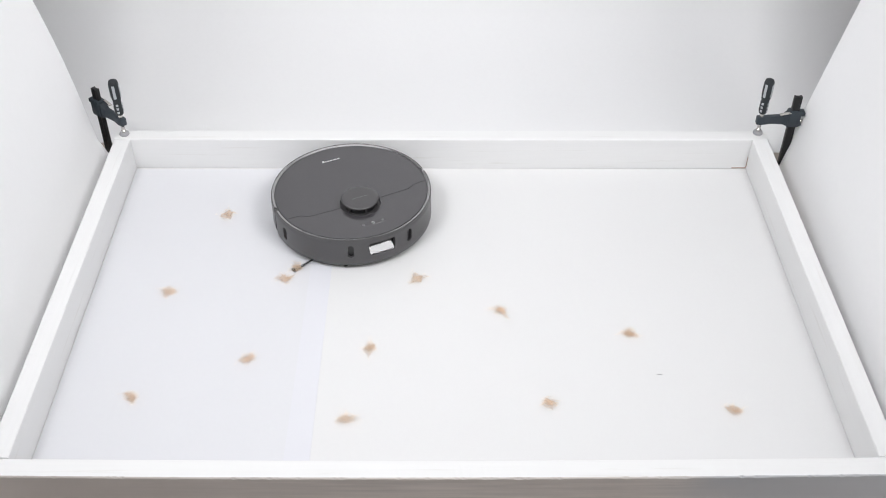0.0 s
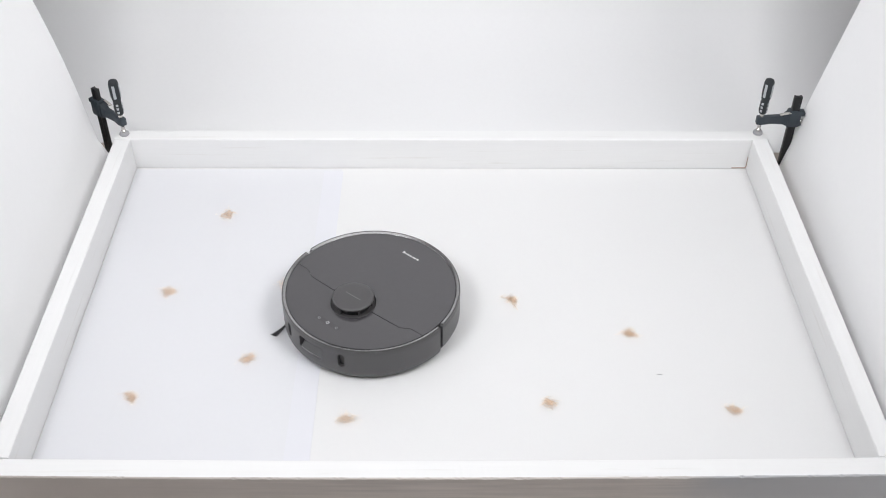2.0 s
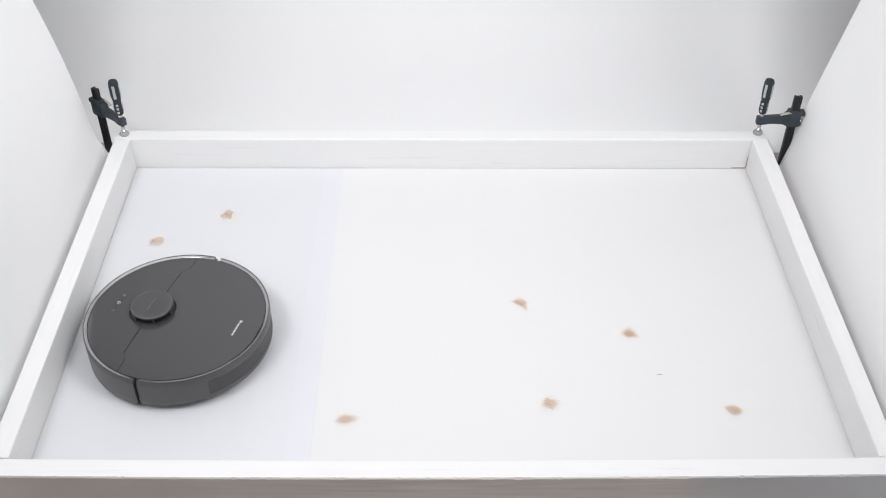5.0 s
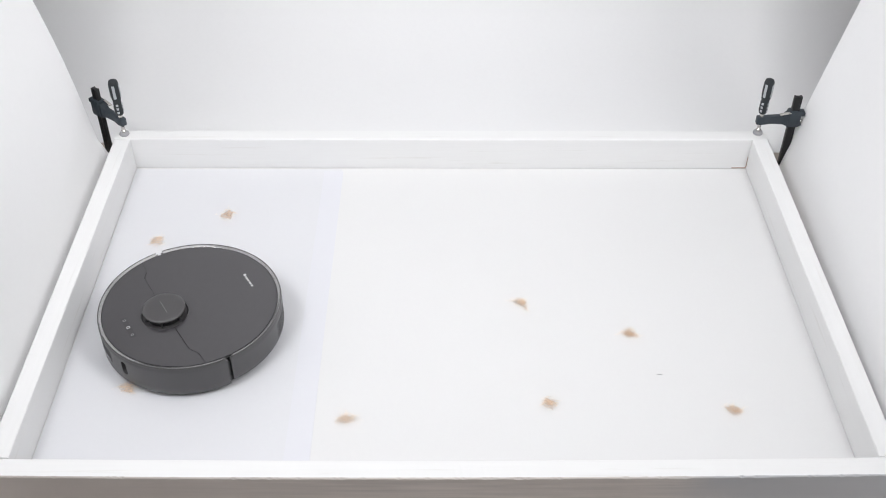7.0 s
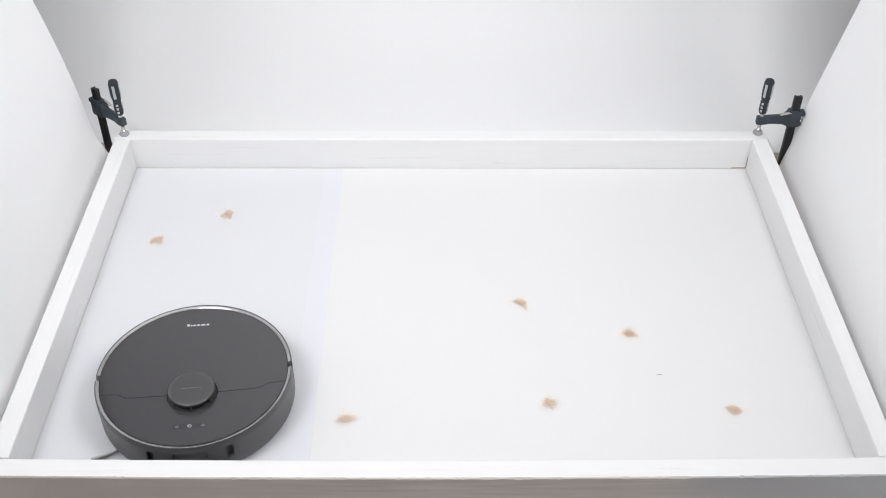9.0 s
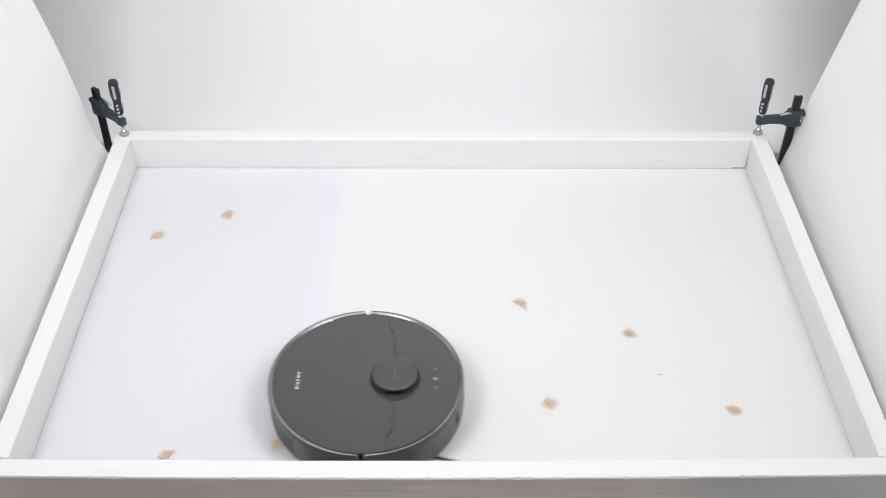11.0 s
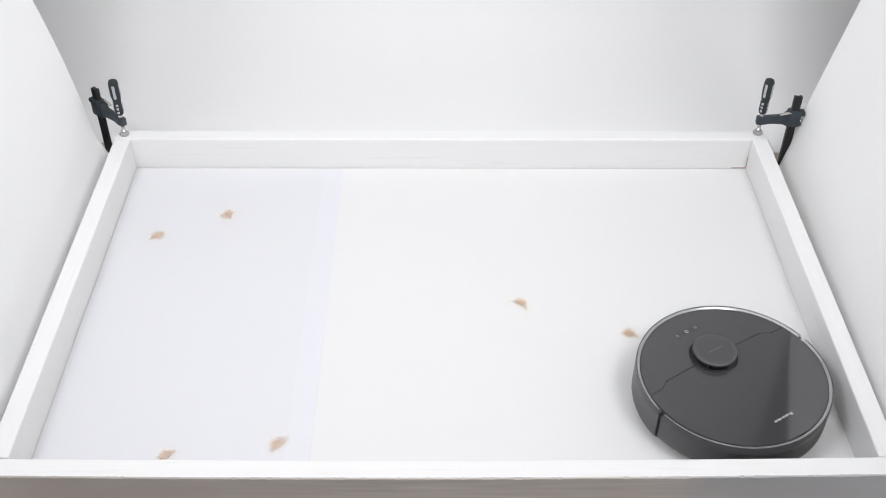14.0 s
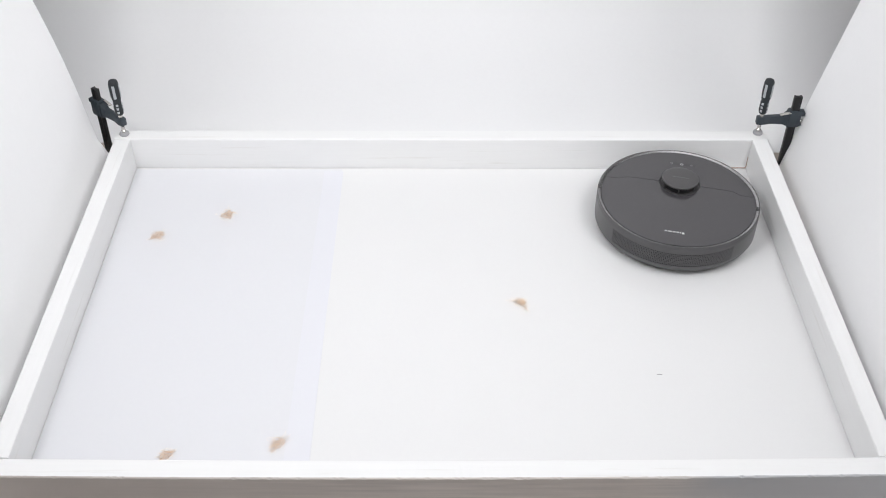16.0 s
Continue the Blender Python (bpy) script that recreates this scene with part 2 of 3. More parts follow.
def tray():
    ob = thing("wooden_tray_frame", pose(0, 0, 0), "white-painted rectangular wooden frame of four boards on a table", "frame")
    whole = W + 2 * T
    rail(ob, whole, pose(0, T / 2, 0), 1, "")
    rail(ob, whole, pose(0, -D - T / 2 + 0.0035, 0), 2, "board with white top, chipped edge and bare brown outer face", True, 0.006)
    rail(ob, D - 0.0050, pose(-W / 2 - T / 2, -D / 2 + 0.0019, 0, 0, 0, 90), 3, "")
    rail(ob, D - 0.0050, pose(W / 2 + T / 2, -D / 2 + 0.0019, 0, 0, 0, 90), 4, "")
    # bare wood showing at one back joint
    part("bare_edge", box(0.034, 0.0012, 0.0022, (W / 2 - 0.0175, -0.0003, 0.0014), 0.0003, 1), M_BROWN, ob, "bare brown wood along the foot of the board")
    part("bare_edge", box(0.0014, 0.0012, 0.030, (W / 2 - 0.0008, -0.0003, 0.0180), 0.0003, 1), M_BROWN, ob, "bare brown wood in the corner joint")
    # floor of the tray: a white board, a bluish sheet over one end, and a strip of tape on the joint
    g = 0.0006
    fl = tagged(new("tray_floor", finish("tray_floor", box(W - 2 * g, D - 0.0060, 0.0118, (0.0002, 0.0012, -0.0059)), M_BOARD)),
                "smooth white board lining the bottom of the tray", "board", kind="structure")
    fl.matrix_basis = pose(0, -D / 2, 0)
    x0, x1 = -W / 2 + 0.003, -0.236
    sh = tagged(new("floor_sheet", finish("floor_sheet", box(x1 - x0, D - 0.012, 0.0006, (0, 0, 0.0003)), M_SHEET)),
                "thin bluish-white sheet lying on the tray floor", "sheet")
    sh.matrix_basis = pose((x0 + x1) / 2, -D / 2, 0.0001)
    tp = tagged(new("tape_strip", finish("tape_strip", box(0.045, D - 0.03, 0.0004, (0, 0, 0.0002)), M_TAPE)),
                "faint white tape strip along the sheet's edge", "tape", kind="structure")
    tp.matrix_basis = pose(-0.2580, -D / 2, 0.0008, 0, 0, -0.35)


def backdrop():
    """Seamless paper: flat on the table behind the tray, then sweeping up."""
    bm = bmesh.new()
    line = [(0.098, 0.0), (0.2, 0.0005), (0.3, 0.002)]
    r, cy = 0.5, 0.36
    for i in range(0, 19):
        a = radians(90 * i / 18)
        line.append((cy + r * math.sin(a), 0.004 + r * (1 - math.cos(a))))
    line += [(0.862, 0.9), (0.864, 1.5), (0.866, 2.6)]
    n = 60
    grid = []
    for i in range(n + 1):
        x = -1.36 + 2.72 * i / n
        grid.append([bm.verts.new((x, y + (-0.024 * x if j == 0 else 0) + 0.0015 * noise.noise((x * 1.2, z * 1.2, 2)) * (j > 2),
                                    z - 1.25 * max(0.0, x - 0.86) ** 2 - 0.6 * max(0.0, -x - 0.86) ** 2)) for j, (y, z) in enumerate(line)])
    for i in range(n):
        for j in range(len(line) - 1):
            bm.faces.new((grid[i][j], grid[i + 1][j], grid[i + 1][j + 1], grid[i][j + 1]))
    ob = tagged(new("backdrop", finish("backdrop", bm, M_PAPER, 60)), "seamless white paper backdrop sweeping up behind the tray", "backdrop", kind="structure")
    ob.matrix_basis = pose(0, 0, BASE + 0.002)


def panel(side, edge, yaw, name_label):
    """A white foam board that leans outwards beside the tray; edge gives x at a height."""
    bm = bmesh.new()
    ys = [0.04 - 1.5 * i / 12 for i in range(13)]
    zs = [BASE + 0.001 + 1.6 * i / 24 for i in range(25)]
    near, far = ([[bm.verts.new((side * (edge(z) + d + yaw * (0.04 - y)), y, z)) for z in zs] for y in ys] for d in (0.0, 0.005))
    for grid in (near, far):
        for i in range(12):
            for j in range(24):
                bm.faces.new((grid[i][j], grid[i + 1][j], grid[i + 1][j + 1], grid[i][j + 1]))
    for i in range(12):
        for j in (0, 24):
            bm.faces.new((near[i][j], near[i + 1][j], far[i + 1][j], far[i][j]))
    for j in range(24):
        for i in (0, 12):
            bm.faces.new((near[i][j], near[i][j + 1], far[i][j + 1], far[i][j]))
    tagged(new("reflector_board", finish("reflector_board", bm, M_FOAM, 50)), name_label, "reflector board", "boards beside the tray")


room()
table()
tray()
backdrop()
panel(1, lambda z: 0.8145 + 0.208 * z, -0.050, "straight white foam board leaning outwards beside the tray")
panel(-1, lambda z: 0.8143 + 0.0659 * min(z, 0.42) + 0.2226 * min(z, 0.42) ** 2 + 0.253 * max(z - 0.42, 0.0) - 0.022 * max(0.0, 1 - z / 0.09) ** 2, -0.020, "slightly bowed white foam board leaning outwards beside the tray")

# ---- robot vacuum: front is +x, left is +y ----
R = 0.175
SEAM = [(0.0375, 0.1590), (0.0385, 0.1320), (0.0490, 0.1150), (0.0505, 0.0455)]
TUR = (0.0515, 0.0)


def shell(a0, a1, z_rows, holes, step=2.0, depth=0.007):
    """A curved wall of the robot's side between two angles, with recessed openings (a0, a1, z0, z1)."""
    cuts, edges = set(), {e for h in holes for e in h[:2]}
    n = max(2, round((a1 - a0) / step))
    for i in range(n + 1):
        cuts.add(round(a0 + (a1 - a0) * i / n, 3))
    for h in holes:
        cuts = {c for c in cuts if all(abs(c - e) > 0.6 or c in (a0, a1) or c in edges for e in h[:2])} | {h[0], h[1]}
    cols = sorted(cuts)
    zs = sorted(set([z for z, _ in z_rows] + [z for h in holes for z in h[2:]]))
    rad = lambda z: float(np.interp(z, [q[0] for q in z_rows], [q[1] for q in z_rows]))
    bm, rec = bmesh.new(), bmesh.new()
    put = lambda b, a, z, d=0.0: b.verts.new(((rad(z) - d) * math.cos(radians(a)), (rad(z) - d) * math.sin(radians(a)), z))
    grid = {(i, j): put(bm, a, z) for i, a in enumerate(cols) for j, z in enumerate(zs)}
    back = {(i, j): put(bm, a, z, 0.0095) for i, a in enumerate(cols) for j, z in enumerate(zs)}
    inside = lambda i, j: any(h[0] - 1e-6 <= cols[i] and cols[i + 1] <= h[1] + 1e-6 and h[2] - 1e-6 <= zs[j] and zs[j + 1] <= h[3] + 1e-6 for h in holes)
    for i in range(len(cols) - 1):
        for j in range(len(zs) - 1):
            if not inside(i, j):
                bm.faces.new((grid[i, j], grid[i + 1, j], grid[i + 1, j + 1], grid[i, j + 1]))
            else:
                for di, dj, ei, ej, ni, nj in ((0, 0, 0, 1, -1, 0), (1, 0, 1, 1, 1, 0), (0, 0, 1, 0, 0, -1), (0, 1, 1, 1, 0, 1)):
                    if not (0 <= i + ni < len(cols) - 1 and 0 <= j + nj < len(zs) - 1 and inside(i + ni, j + nj)):
                        p, q = (i + di, j + dj), (i + ei, j + ej)
                        bm.faces.new((grid[p], grid[q], back[q], back[p]))
                rec.faces.new([put(rec, cols[a], zs[b], depth) for a, b in ((i, j), (i + 1, j), (i + 1, j + 1), (i, j + 1))])
    for i in range(len(cols) - 1):
        for j in (0, len(zs) - 1):
            bm.faces.new((grid[i, j], grid[i + 1, j], back[i + 1, j], back[i, j]))
    for i in (0, len(cols) - 1):
        for j in range(len(zs) - 1):
            bm.faces.new((grid[i, j], grid[i, j + 1], back[i, j + 1], back[i, j]))
    loose = [v for v in bm.verts if not v.link_faces]
    bmesh.ops.delete(bm, geom=loose, context="VERTS")
    bmesh.ops.remove_doubles(rec, verts=rec.verts, dist=1e-6)
    return bm, rec


def arc(r, a0, a1, n, at=(0, 0)):
    return [(at[0] + r * math.cos(radians(a0 + (a1 - a0) * i / n)), at[1] + r * math.sin(radians(a0 + (a1 - a0) * i / n))) for i in range(n + 1)]


def robot():
    ob = thing("robot_vacuum", pose(-0.2, -0.195, 0, 0, 0, -65.5), "round dark-grey robot vacuum with a raised laser turret", "robot vacuum")
    side = [(0.009, 0.1685), (0.013, 0.1735), (0.018, 0.1750), (0.066, 0.1750), (0.0760, 0.1750), (0.0766, 0.1747)]
    slots = []
    for a, z in ((-22.5, 0.0500), (22.5, 0.0500), (-76.2, 0.0460)):
        slots += [(a - 2.1, a + 2.1, z - 0.0125, z + 0.0125), (a - 1.6, a + 1.6, z - 0.0145, z + 0.0145), (a - 0.9, a + 0.9, z - 0.0158, z + 0.0158)]
    window = [(-9.7, 9.7, 0.038, 0.064), (-9.1, 9.1, 0.036, 0.066), (-8.3, 8.3, 0.0352, 0.0668)]
    bm, rec = shell(-89.9, 89.9, side, slots + window)
    bumper = part("bumper", bm, M_BODY, ob, "matte dark-grey front bumper")
    inner = {}
    for f in rec.faces:
        c = f.calc_center_median()
        a = math.degrees(math.atan2(c.y, c.x))
        inner.setdefault(min(range(5), key=lambda k: abs(a - [-22.5, 22.5, -76.2, 500, 0][k])), []).append([v.co.copy() for v in f.verts])
    rec.free()
    for k, faces in sorted(inner.items()):
        b = bmesh.new()
        for f in faces:
            b.faces.new([b.verts.new(co) for co in f])
        bmesh.ops.remove_doubles(b, verts=b.verts, dist=1e-6)
        if k == 4:
            bmesh.ops.scale(b, vec=(0.892, 0.892, 1), verts=b.verts)
        part("sensor_housing" if k == 4 else "sensor_slot", b, M_BODY if k == 4 else M_SLOT_SHADE, bumper,
             "dark housing behind the window" if k == 4 else "rounded sensor slot with its shade painted dark")
    # added plate, its slope set to throw back the key light at the start
    part("sensor_window", box(0.037, 0.0535, 0.001, (0, 0, 0), 0.0003, 1), M_WIN, bumper, "sloping smoked glossy plate in the camera window, tilted for a glint", pose(0.1592, 0, 0.0490, 0, 43.2, 0))
    # a bright lower lip under the window
    part("window_lip", turned([(0.1746, 0.0382), (0.1756, 0.0386), (0.1756, 0.0392), (0.1746, 0.0396)], 10, a0=-7.5, a1=7.5, closed=True), M_RIM, bumper, "thin shiny lip under the window")

    grille = (134.0, 226.0, 0.031, 0.064)
    hem = [(0.0150, 0.1660), (0.0190, 0.1730), (0.0240, 0.1750)] + side[3:]
    bm, rec = shell(92.2, 267.8, hem, [grille], depth=0.004)
    rear = part("rear_shell", bm, M_BODY, ob, "matte dark-grey rear side wall")
    part("vent_recess", rec, M_DARK, rear, "black recess behind the vent")
    bm = bmesh.new()
    n, rows = 74, 9
    for i in range(n + 1):
        a = 134.2 + 91.6 * i / n
        turned([(0.1735, 0.0312), (0.1748, 0.0312), (0.1748, 0.0638), (0.1735, 0.0638)], 1, a0=a - 0.27, a1=a + 0.27, bm=bm, closed=True)
    part("vent_grille", bm, M_BODY, rear, "fine vent grid of upright bars")
    bm = bmesh.new()
    for j in range(1, rows):
        z = 0.0312 + 0.0326 * j / rows
        turned([(0.1732, z - 0.0008), (0.1747, z - 0.0008), (0.1747, z + 0.0008), (0.1732, z + 0.0008)], 46, a0=134.1, a1=225.9, bm=bm, closed=True)
    part("vent_crossbar", bm, M_BODY, rear)

    # rim round the lid, in two pieces with a notch on either side
    rim = [(0.1675, 0.0768), (0.1675, 0.0792), (0.1682, 0.0797), (0.1718, 0.0814), (0.1726, 0.0813), (0.1726, 0.0768)]
    lip = [(0.1727, 0.0768), (0.1727, 0.0814), (0.1733, 0.0820), (0.1741, 0.0818), (0.1747, 0.0808), (0.1748, 0.0768)]
    gap_shade = [(0.1661, 0.0760), (0.1661, 0.0785), (0.1674, 0.0785), (0.1674, 0.0760)]
    for name, a0, a1, label in (("front_rim", -88.8, 88.8, "satin lighter-grey rim"), ("rear_rim", 93.2, 172.8, "satin lighter-grey rim"),
                                ("rear_rim", 187.2, 266.8, "satin lighter-grey rim"), ("finger_tab", 173.0, 187.0, "grey tab at the back of the lid")):
        n = max(10, round((a1 - a0) / 2))
        piece = part(name, turned(rim, n, a0=a0, a1=a1, closed=True), M_RIM, ob, label, smooth=30)
        part("rim_lip", turned(lip, n, a0=a0, a1=a1, closed=True), M_CAP, piece, "thin dark outer lip", smooth=40)
    # black ring added in the lid's seam, in place of the gap's shade
    part("lid_gasket", turned(gap_shade, 120, closed=True), M_DARK, ob, "thin black ring for the shade in the seam round the lid")
    part("chassis", turned([(0.0, 0.0095), (0.1625, 0.0095), (0.1615, 0.0150), (0.1615, 0.0300), (0.1400, 0.0300), (0.1400, 0.0705), (0.1630, 0.0705), (0.1640, 0.0752), (0.0, 0.0752)], 96), M_DARK, ob, "black underbody")

    for a in (91.0, -91.0):
        part("bumper_gap", box(0.0085, 0.0075, 0.050, (0, 0, 0), 0.0008), M_DARK, ob, "black gap between bumper and rear shell", pose(0.1642 * math.cos(radians(a)), 0.1642 * math.sin(radians(a)), 0.0420, 0, 0, a))

    # lid plates on both sides of the stepped seam, round the turret's well
    g = 0.0006
    lid_r, well, end = 0.1659, 0.0450, 0.1618
    rim_x = lambda y: math.sqrt(max(0.0, lid_r ** 2 - y * y))
    well_x = lambda y: math.sqrt(max(0.0, well ** 2 - y * y))
    seam = lambda y: float(np.interp(abs(y), [q[1] for q in reversed(SEAM)], [q[0] for q in reversed(SEAM)]))
    cover_x = lambda y: (min(rim_x(y), TUR[0] + well_x(y) if abs(y) < well else seam(y) + g), rim_x(y))
    lid_x = lambda y: (-rim_x(y), TUR[0] - well_x(y) if abs(y) < well else seam(y) - g if abs(y) < end else rim_x(y))
    half = sorted({round(q, 5) for q in [lid_r * math.sin(radians(2.0 * i)) for i in range(45)] + [well * math.sin(radians(5.0 * i)) for i in range(19)]
                   + [well + 0.00005, 0.115, 0.132, end - 0.00005, end + 0.0003, lid_r - 0.0002]})
    rows = [-y for y in reversed(half[1:])] + half
    part("front_cover", plate([y for y in rows if abs(y) < end], cover_x, 0.0757, 0.0794), M_LID, ob, "glossy graphite front cover", smooth=None)
    lid = part("lid", plate(rows, lid_x, 0.0757, 0.0794), M_LID, ob, "glossy graphite dust-bin lid", smooth=None)
    part("finger_notch", box(0.0010, 0.034, 0.002, (-0.1655, 0, 0.0789), 0.0003), M_DARK, lid, "dark finger notch")

    # laser turret
    tur = part("turret_well", turned([(0.0449, 0.0796), (0.0441, 0.0797), (0.0437, 0.0790), (0.0425, 0.0768), (0.0400, 0.0758), (0.0, 0.0758)], 64, TUR), M_CAP, ob, "round well round the turret")
    part("turret_base", turned([(0.0330, 0.0760), (0.0330, 0.0905), (0.0, 0.0905)], 48, TUR), M_DARK, tur, "black turret core")
    for i in range(6):
        a = radians(60 * i)
        part("turret_post", box(0.004, 0.0028, 0.0148, (0, 0, 0), 0.0005), M_CAP, tur, m=pose(TUR[0] + 0.0360 * math.cos(a), 0.0360 * math.sin(a), 0.0832, 0, 0, math.degrees(a)))
    cap = part("turret_cap", turned([(0.0, 0.0902), (0.0385, 0.0902), (0.0398, 0.0906), (0.0403, 0.0913), (0.0403, 0.0936), (0.0393, 0.0946), (0.0376, 0.0953), (0.0310, 0.0957), (0.0, 0.0959)], 72, TUR), M_CAP, ob, "satin grey turret cap", smooth=50)
    bm = bmesh.new()
    for i in range(12):
        box(0.0013, 0.0022, 0.0003, (TUR[0], -0.0165 + 0.0030 * i, 0.09595), bm=bm)
    part("printed_mark", bm, M_FAINT, cap, "thin grey printed line")

    # maker's mark as plain bars, touch panel and its small round button
    bm = bmesh.new()
    for i, (w, h, dx) in enumerate(((0.0046, 0.0075, -0.0010), (0.0024, 0.0050, 0), (0.0046, 0.0052, 0), (0.0046, 0.0052, 0), (0.0072, 0.0050, 0), (0.0046, 0.0052, 0))):
        w, h, dx = w * 1.2, h * 1.2, dx * 1.2
        y = 1.2 * [-0.0158, -0.0110, -0.0064, -0.0005, 0.0069, 0.0141][i]
        box(h * 0.62, w * 0.86, 0.0003, (-0.122 + dx, y, 0.07948), bm=bm)
    part("maker_mark", bm, M_MARK, lid, "small silver printed mark")
    tp = part("touch_panel", box(0.011, 0.058, 0.0004, (0.1243, 0, 0.07935), 0.0001, 1), M_PANEL, ob, "dark touch strip")
    part("button_ring", turned([(0.0024, 0.0795), (0.0034, 0.0795), (0.0034, 0.0797), (0.0024, 0.0797)], 24, (0.1243, 0), closed=True), M_MARK, tp, "small pale round button")
    for y in (-0.0215, 0.0225):
        part("button_icon", turned([(0.0020, 0.0795), (0.0028, 0.0795), (0.0028, 0.0797), (0.0020, 0.0797)], 16, (0.1243, y), closed=True), M_FAINT, tp, "faint grey button sign")

    # wheels and caster
    for y in (-0.112, 0.112):
        w = part("drive_wheel", turned([(0.0, -0.011), (0.031, -0.011), (0.035, -0.007), (0.035, 0.007), (0.031, 0.011), (0.0, 0.011)], 32), M_RUBBER, ob, "black rubber drive wheel", pose(0.0, y, 0.0352, 90, 0, 0))
    part("caster", turned([(0.0, -0.006), (0.012, -0.006), (0.014, -0.003), (0.014, 0.003), (0.012, 0.006), (0.0, 0.006)], 20), M_RUBBER, ob, "small black caster wheel", pose(0.125, 0, 0.0142, 90, 0, 0))

    # side brush with three arms
    br = part("side_brush", turned([(0.0, 0.006), (0.011, 0.006), (0.013, 0.009), (0.011, 0.013), (0.0, 0.013)], 20), M_DARK, ob, "three-armed black side brush", pose(*HUB, 0, 0, 0, -68))
    for k in range(3):
        bm = bmesh.new()
        rnd = random.Random(40 + k)
        for i in range(9):
            u = (i - 4) / 4
            pts = []
            for s in range(7):
                f = s / 6
                r = 0.010 + 0.056 * f
                y = u * (0.0016 + 0.0042 * f ** 3) - 0.010 * f * f
                pts.append(Vector((r, y + rnd.uniform(-0.0003, 0.0003), 0.0095 - 0.0072 * f ** 1.5)))
            tube(bm, pts, 0.0008, 4)
        part("brush_arm", bm, M_BRISTLE, br, "black bristle arm", pose(0, 0, 0, 0, 0, 120 * k))
    return ob, br


HUB = (0.098, -0.117)


def tube(bm, pts, r, sides=3):
    """A thin strand along points, tapered at both ends."""
    last = None
    n = len(pts)
    for i, p in enumerate(pts):
        d = (pts[min(i + 1, n - 1)] - pts[max(i - 1, 0)]).normalized()
        u = d.orthogonal().normalized()
        v = d.cross(u)
        w = r * (0.45 if i in (0, n - 1) else 1)
        ring = [bm.verts.new(p + (u * math.cos(2 * math.pi * k / sides) + v * math.sin(2 * math.pi * k / sides)) * w) for k in range(sides)]
        if last:
            for k in range(sides):
                bm.faces.new((last[k], last[(k + 1) % sides], ring[(k + 1) % sides], ring[k]))
        last = ring


ROBOT, BRUSH = robot()

# ---- hair tufts ----


def hair_tuft(at, seed, length=0.030, width=0.018, turn=0.0, strands=88):
    """A loose flattened tangle of curled hairs with a denser middle and stray ends."""
    rnd = random.Random(seed)
    bm = bmesh.new()
    hook = rnd.choice((-1, 1)) * rnd.uniform(8, 24)
    knot = rnd.uniform(-0.25, 0.25)
    for s in range(strands):
        tail = s % 5 == 0
        u = max(-0.62, min(0.62, rnd.gauss(knot, 0.36 if tail else 0.22)))
        a = u * length
        thin = max(0.3, 1 - abs(2 * (u - knot)) ** 2.2)
        c = Vector((a, hook * a * a + rnd.gauss(0, 0.36) * width * thin, 0.0035 + abs(rnd.gauss(0, 0.0036)) * thin))
        along = math.atan(2 * hook * a) + rnd.gauss(0, 0.6 if tail else 1.6)
        size = rnd.uniform(0.005, 0.0105) * (1.2 if tail else 1.0)
        bend = rnd.uniform(0.8, 2.2) if tail else rnd.uniform(2.0, 5.6)
        flip = rnd.choice((-1, 1))
        tilt = rnd.gauss(0, 0.4)
        pts = []
        for i in range(9):
            f = i / 8 - 0.5
            x, y = size * math.sin(bend * f) / bend * 2, flip * size * (1 - math.cos(bend * f)) / bend * 2
            px, py = x * math.cos(along) - y * math.sin(along), x * math.sin(along) + y * math.cos(along)
            pts.append(Vector((c.x + px, c.y + py, min(0.016, max(0.0006, c.z + math.sin(tilt) * x + rnd.gauss(0, 0.0002))))))
        tube(bm, pts, rnd.uniform(0.00010, 0.00028))
    ob = tagged(new("hair_tuft", finish("hair_tuft", bm, M_HAIR, 80)), "small loose tuft of tan hair on the white floor", "hair tuft", "tufts of hair on the tray floor")
    ob.matrix_basis = pose(at[0], at[1], 0.0003, 0, 0, turn)
    return ob


def fleck():
    bm = bmesh.new()
    tube(bm, [Vector((-0.005, 0.0, 0.001)), Vector((0.0, 0.0008, 0.0016)), Vector((0.004, 0.0004, 0.001)), Vector((0.005, -0.0016, 0.0008))], 0.0005, 4)
    ob = tagged(new("dark_fleck", finish("dark_fleck", bm, M_SPECK)), "tiny dark fibre on the white floor", "fibre")
    ob.matrix_basis = pose(0.411, -0.665, 0.0)


TUFTS = {
    "A": hair_tuft((-0.486, -0.187), 11, 0.030, 0.020, 10),
    "B": hair_tuft((-0.565, -0.437), 12, 0.030, 0.020, -10),
    "C": hair_tuft((-0.385, -0.629), 13, 0.034, 0.016, 15),
    "D": hair_tuft((-0.583, -0.720), 14, 0.030, 0.014, -40),
    "E": hair_tuft((-0.183, -0.777), 15, 0.038, 0.020, 15),
    "F": hair_tuft((-0.325, -0.396), 16, 0.036, 0.022, 20),
    "F2": hair_tuft((-0.312, -0.367), 17, 0.022, 0.016, 40),
    "G": hair_tuft((-0.053, -0.396), 18, 0.028, 0.018, 30),
    "H": hair_tuft((0.117, -0.493), 19, 0.034, 0.015, -40),
    "I": hair_tuft((-0.145, -0.597), 20, 0.020, 0.030, 0),
    "K": hair_tuft((0.195, -0.738), 21, 0.026, 0.018, 10),
    "L": hair_tuft((0.367, -0.558), 22, 0.028, 0.016, -15),
    "M": hair_tuft((0.539, -0.758), 23, 0.028, 0.016, 5),
}
fleck()

# ---- bar clamps at the two back corners ----


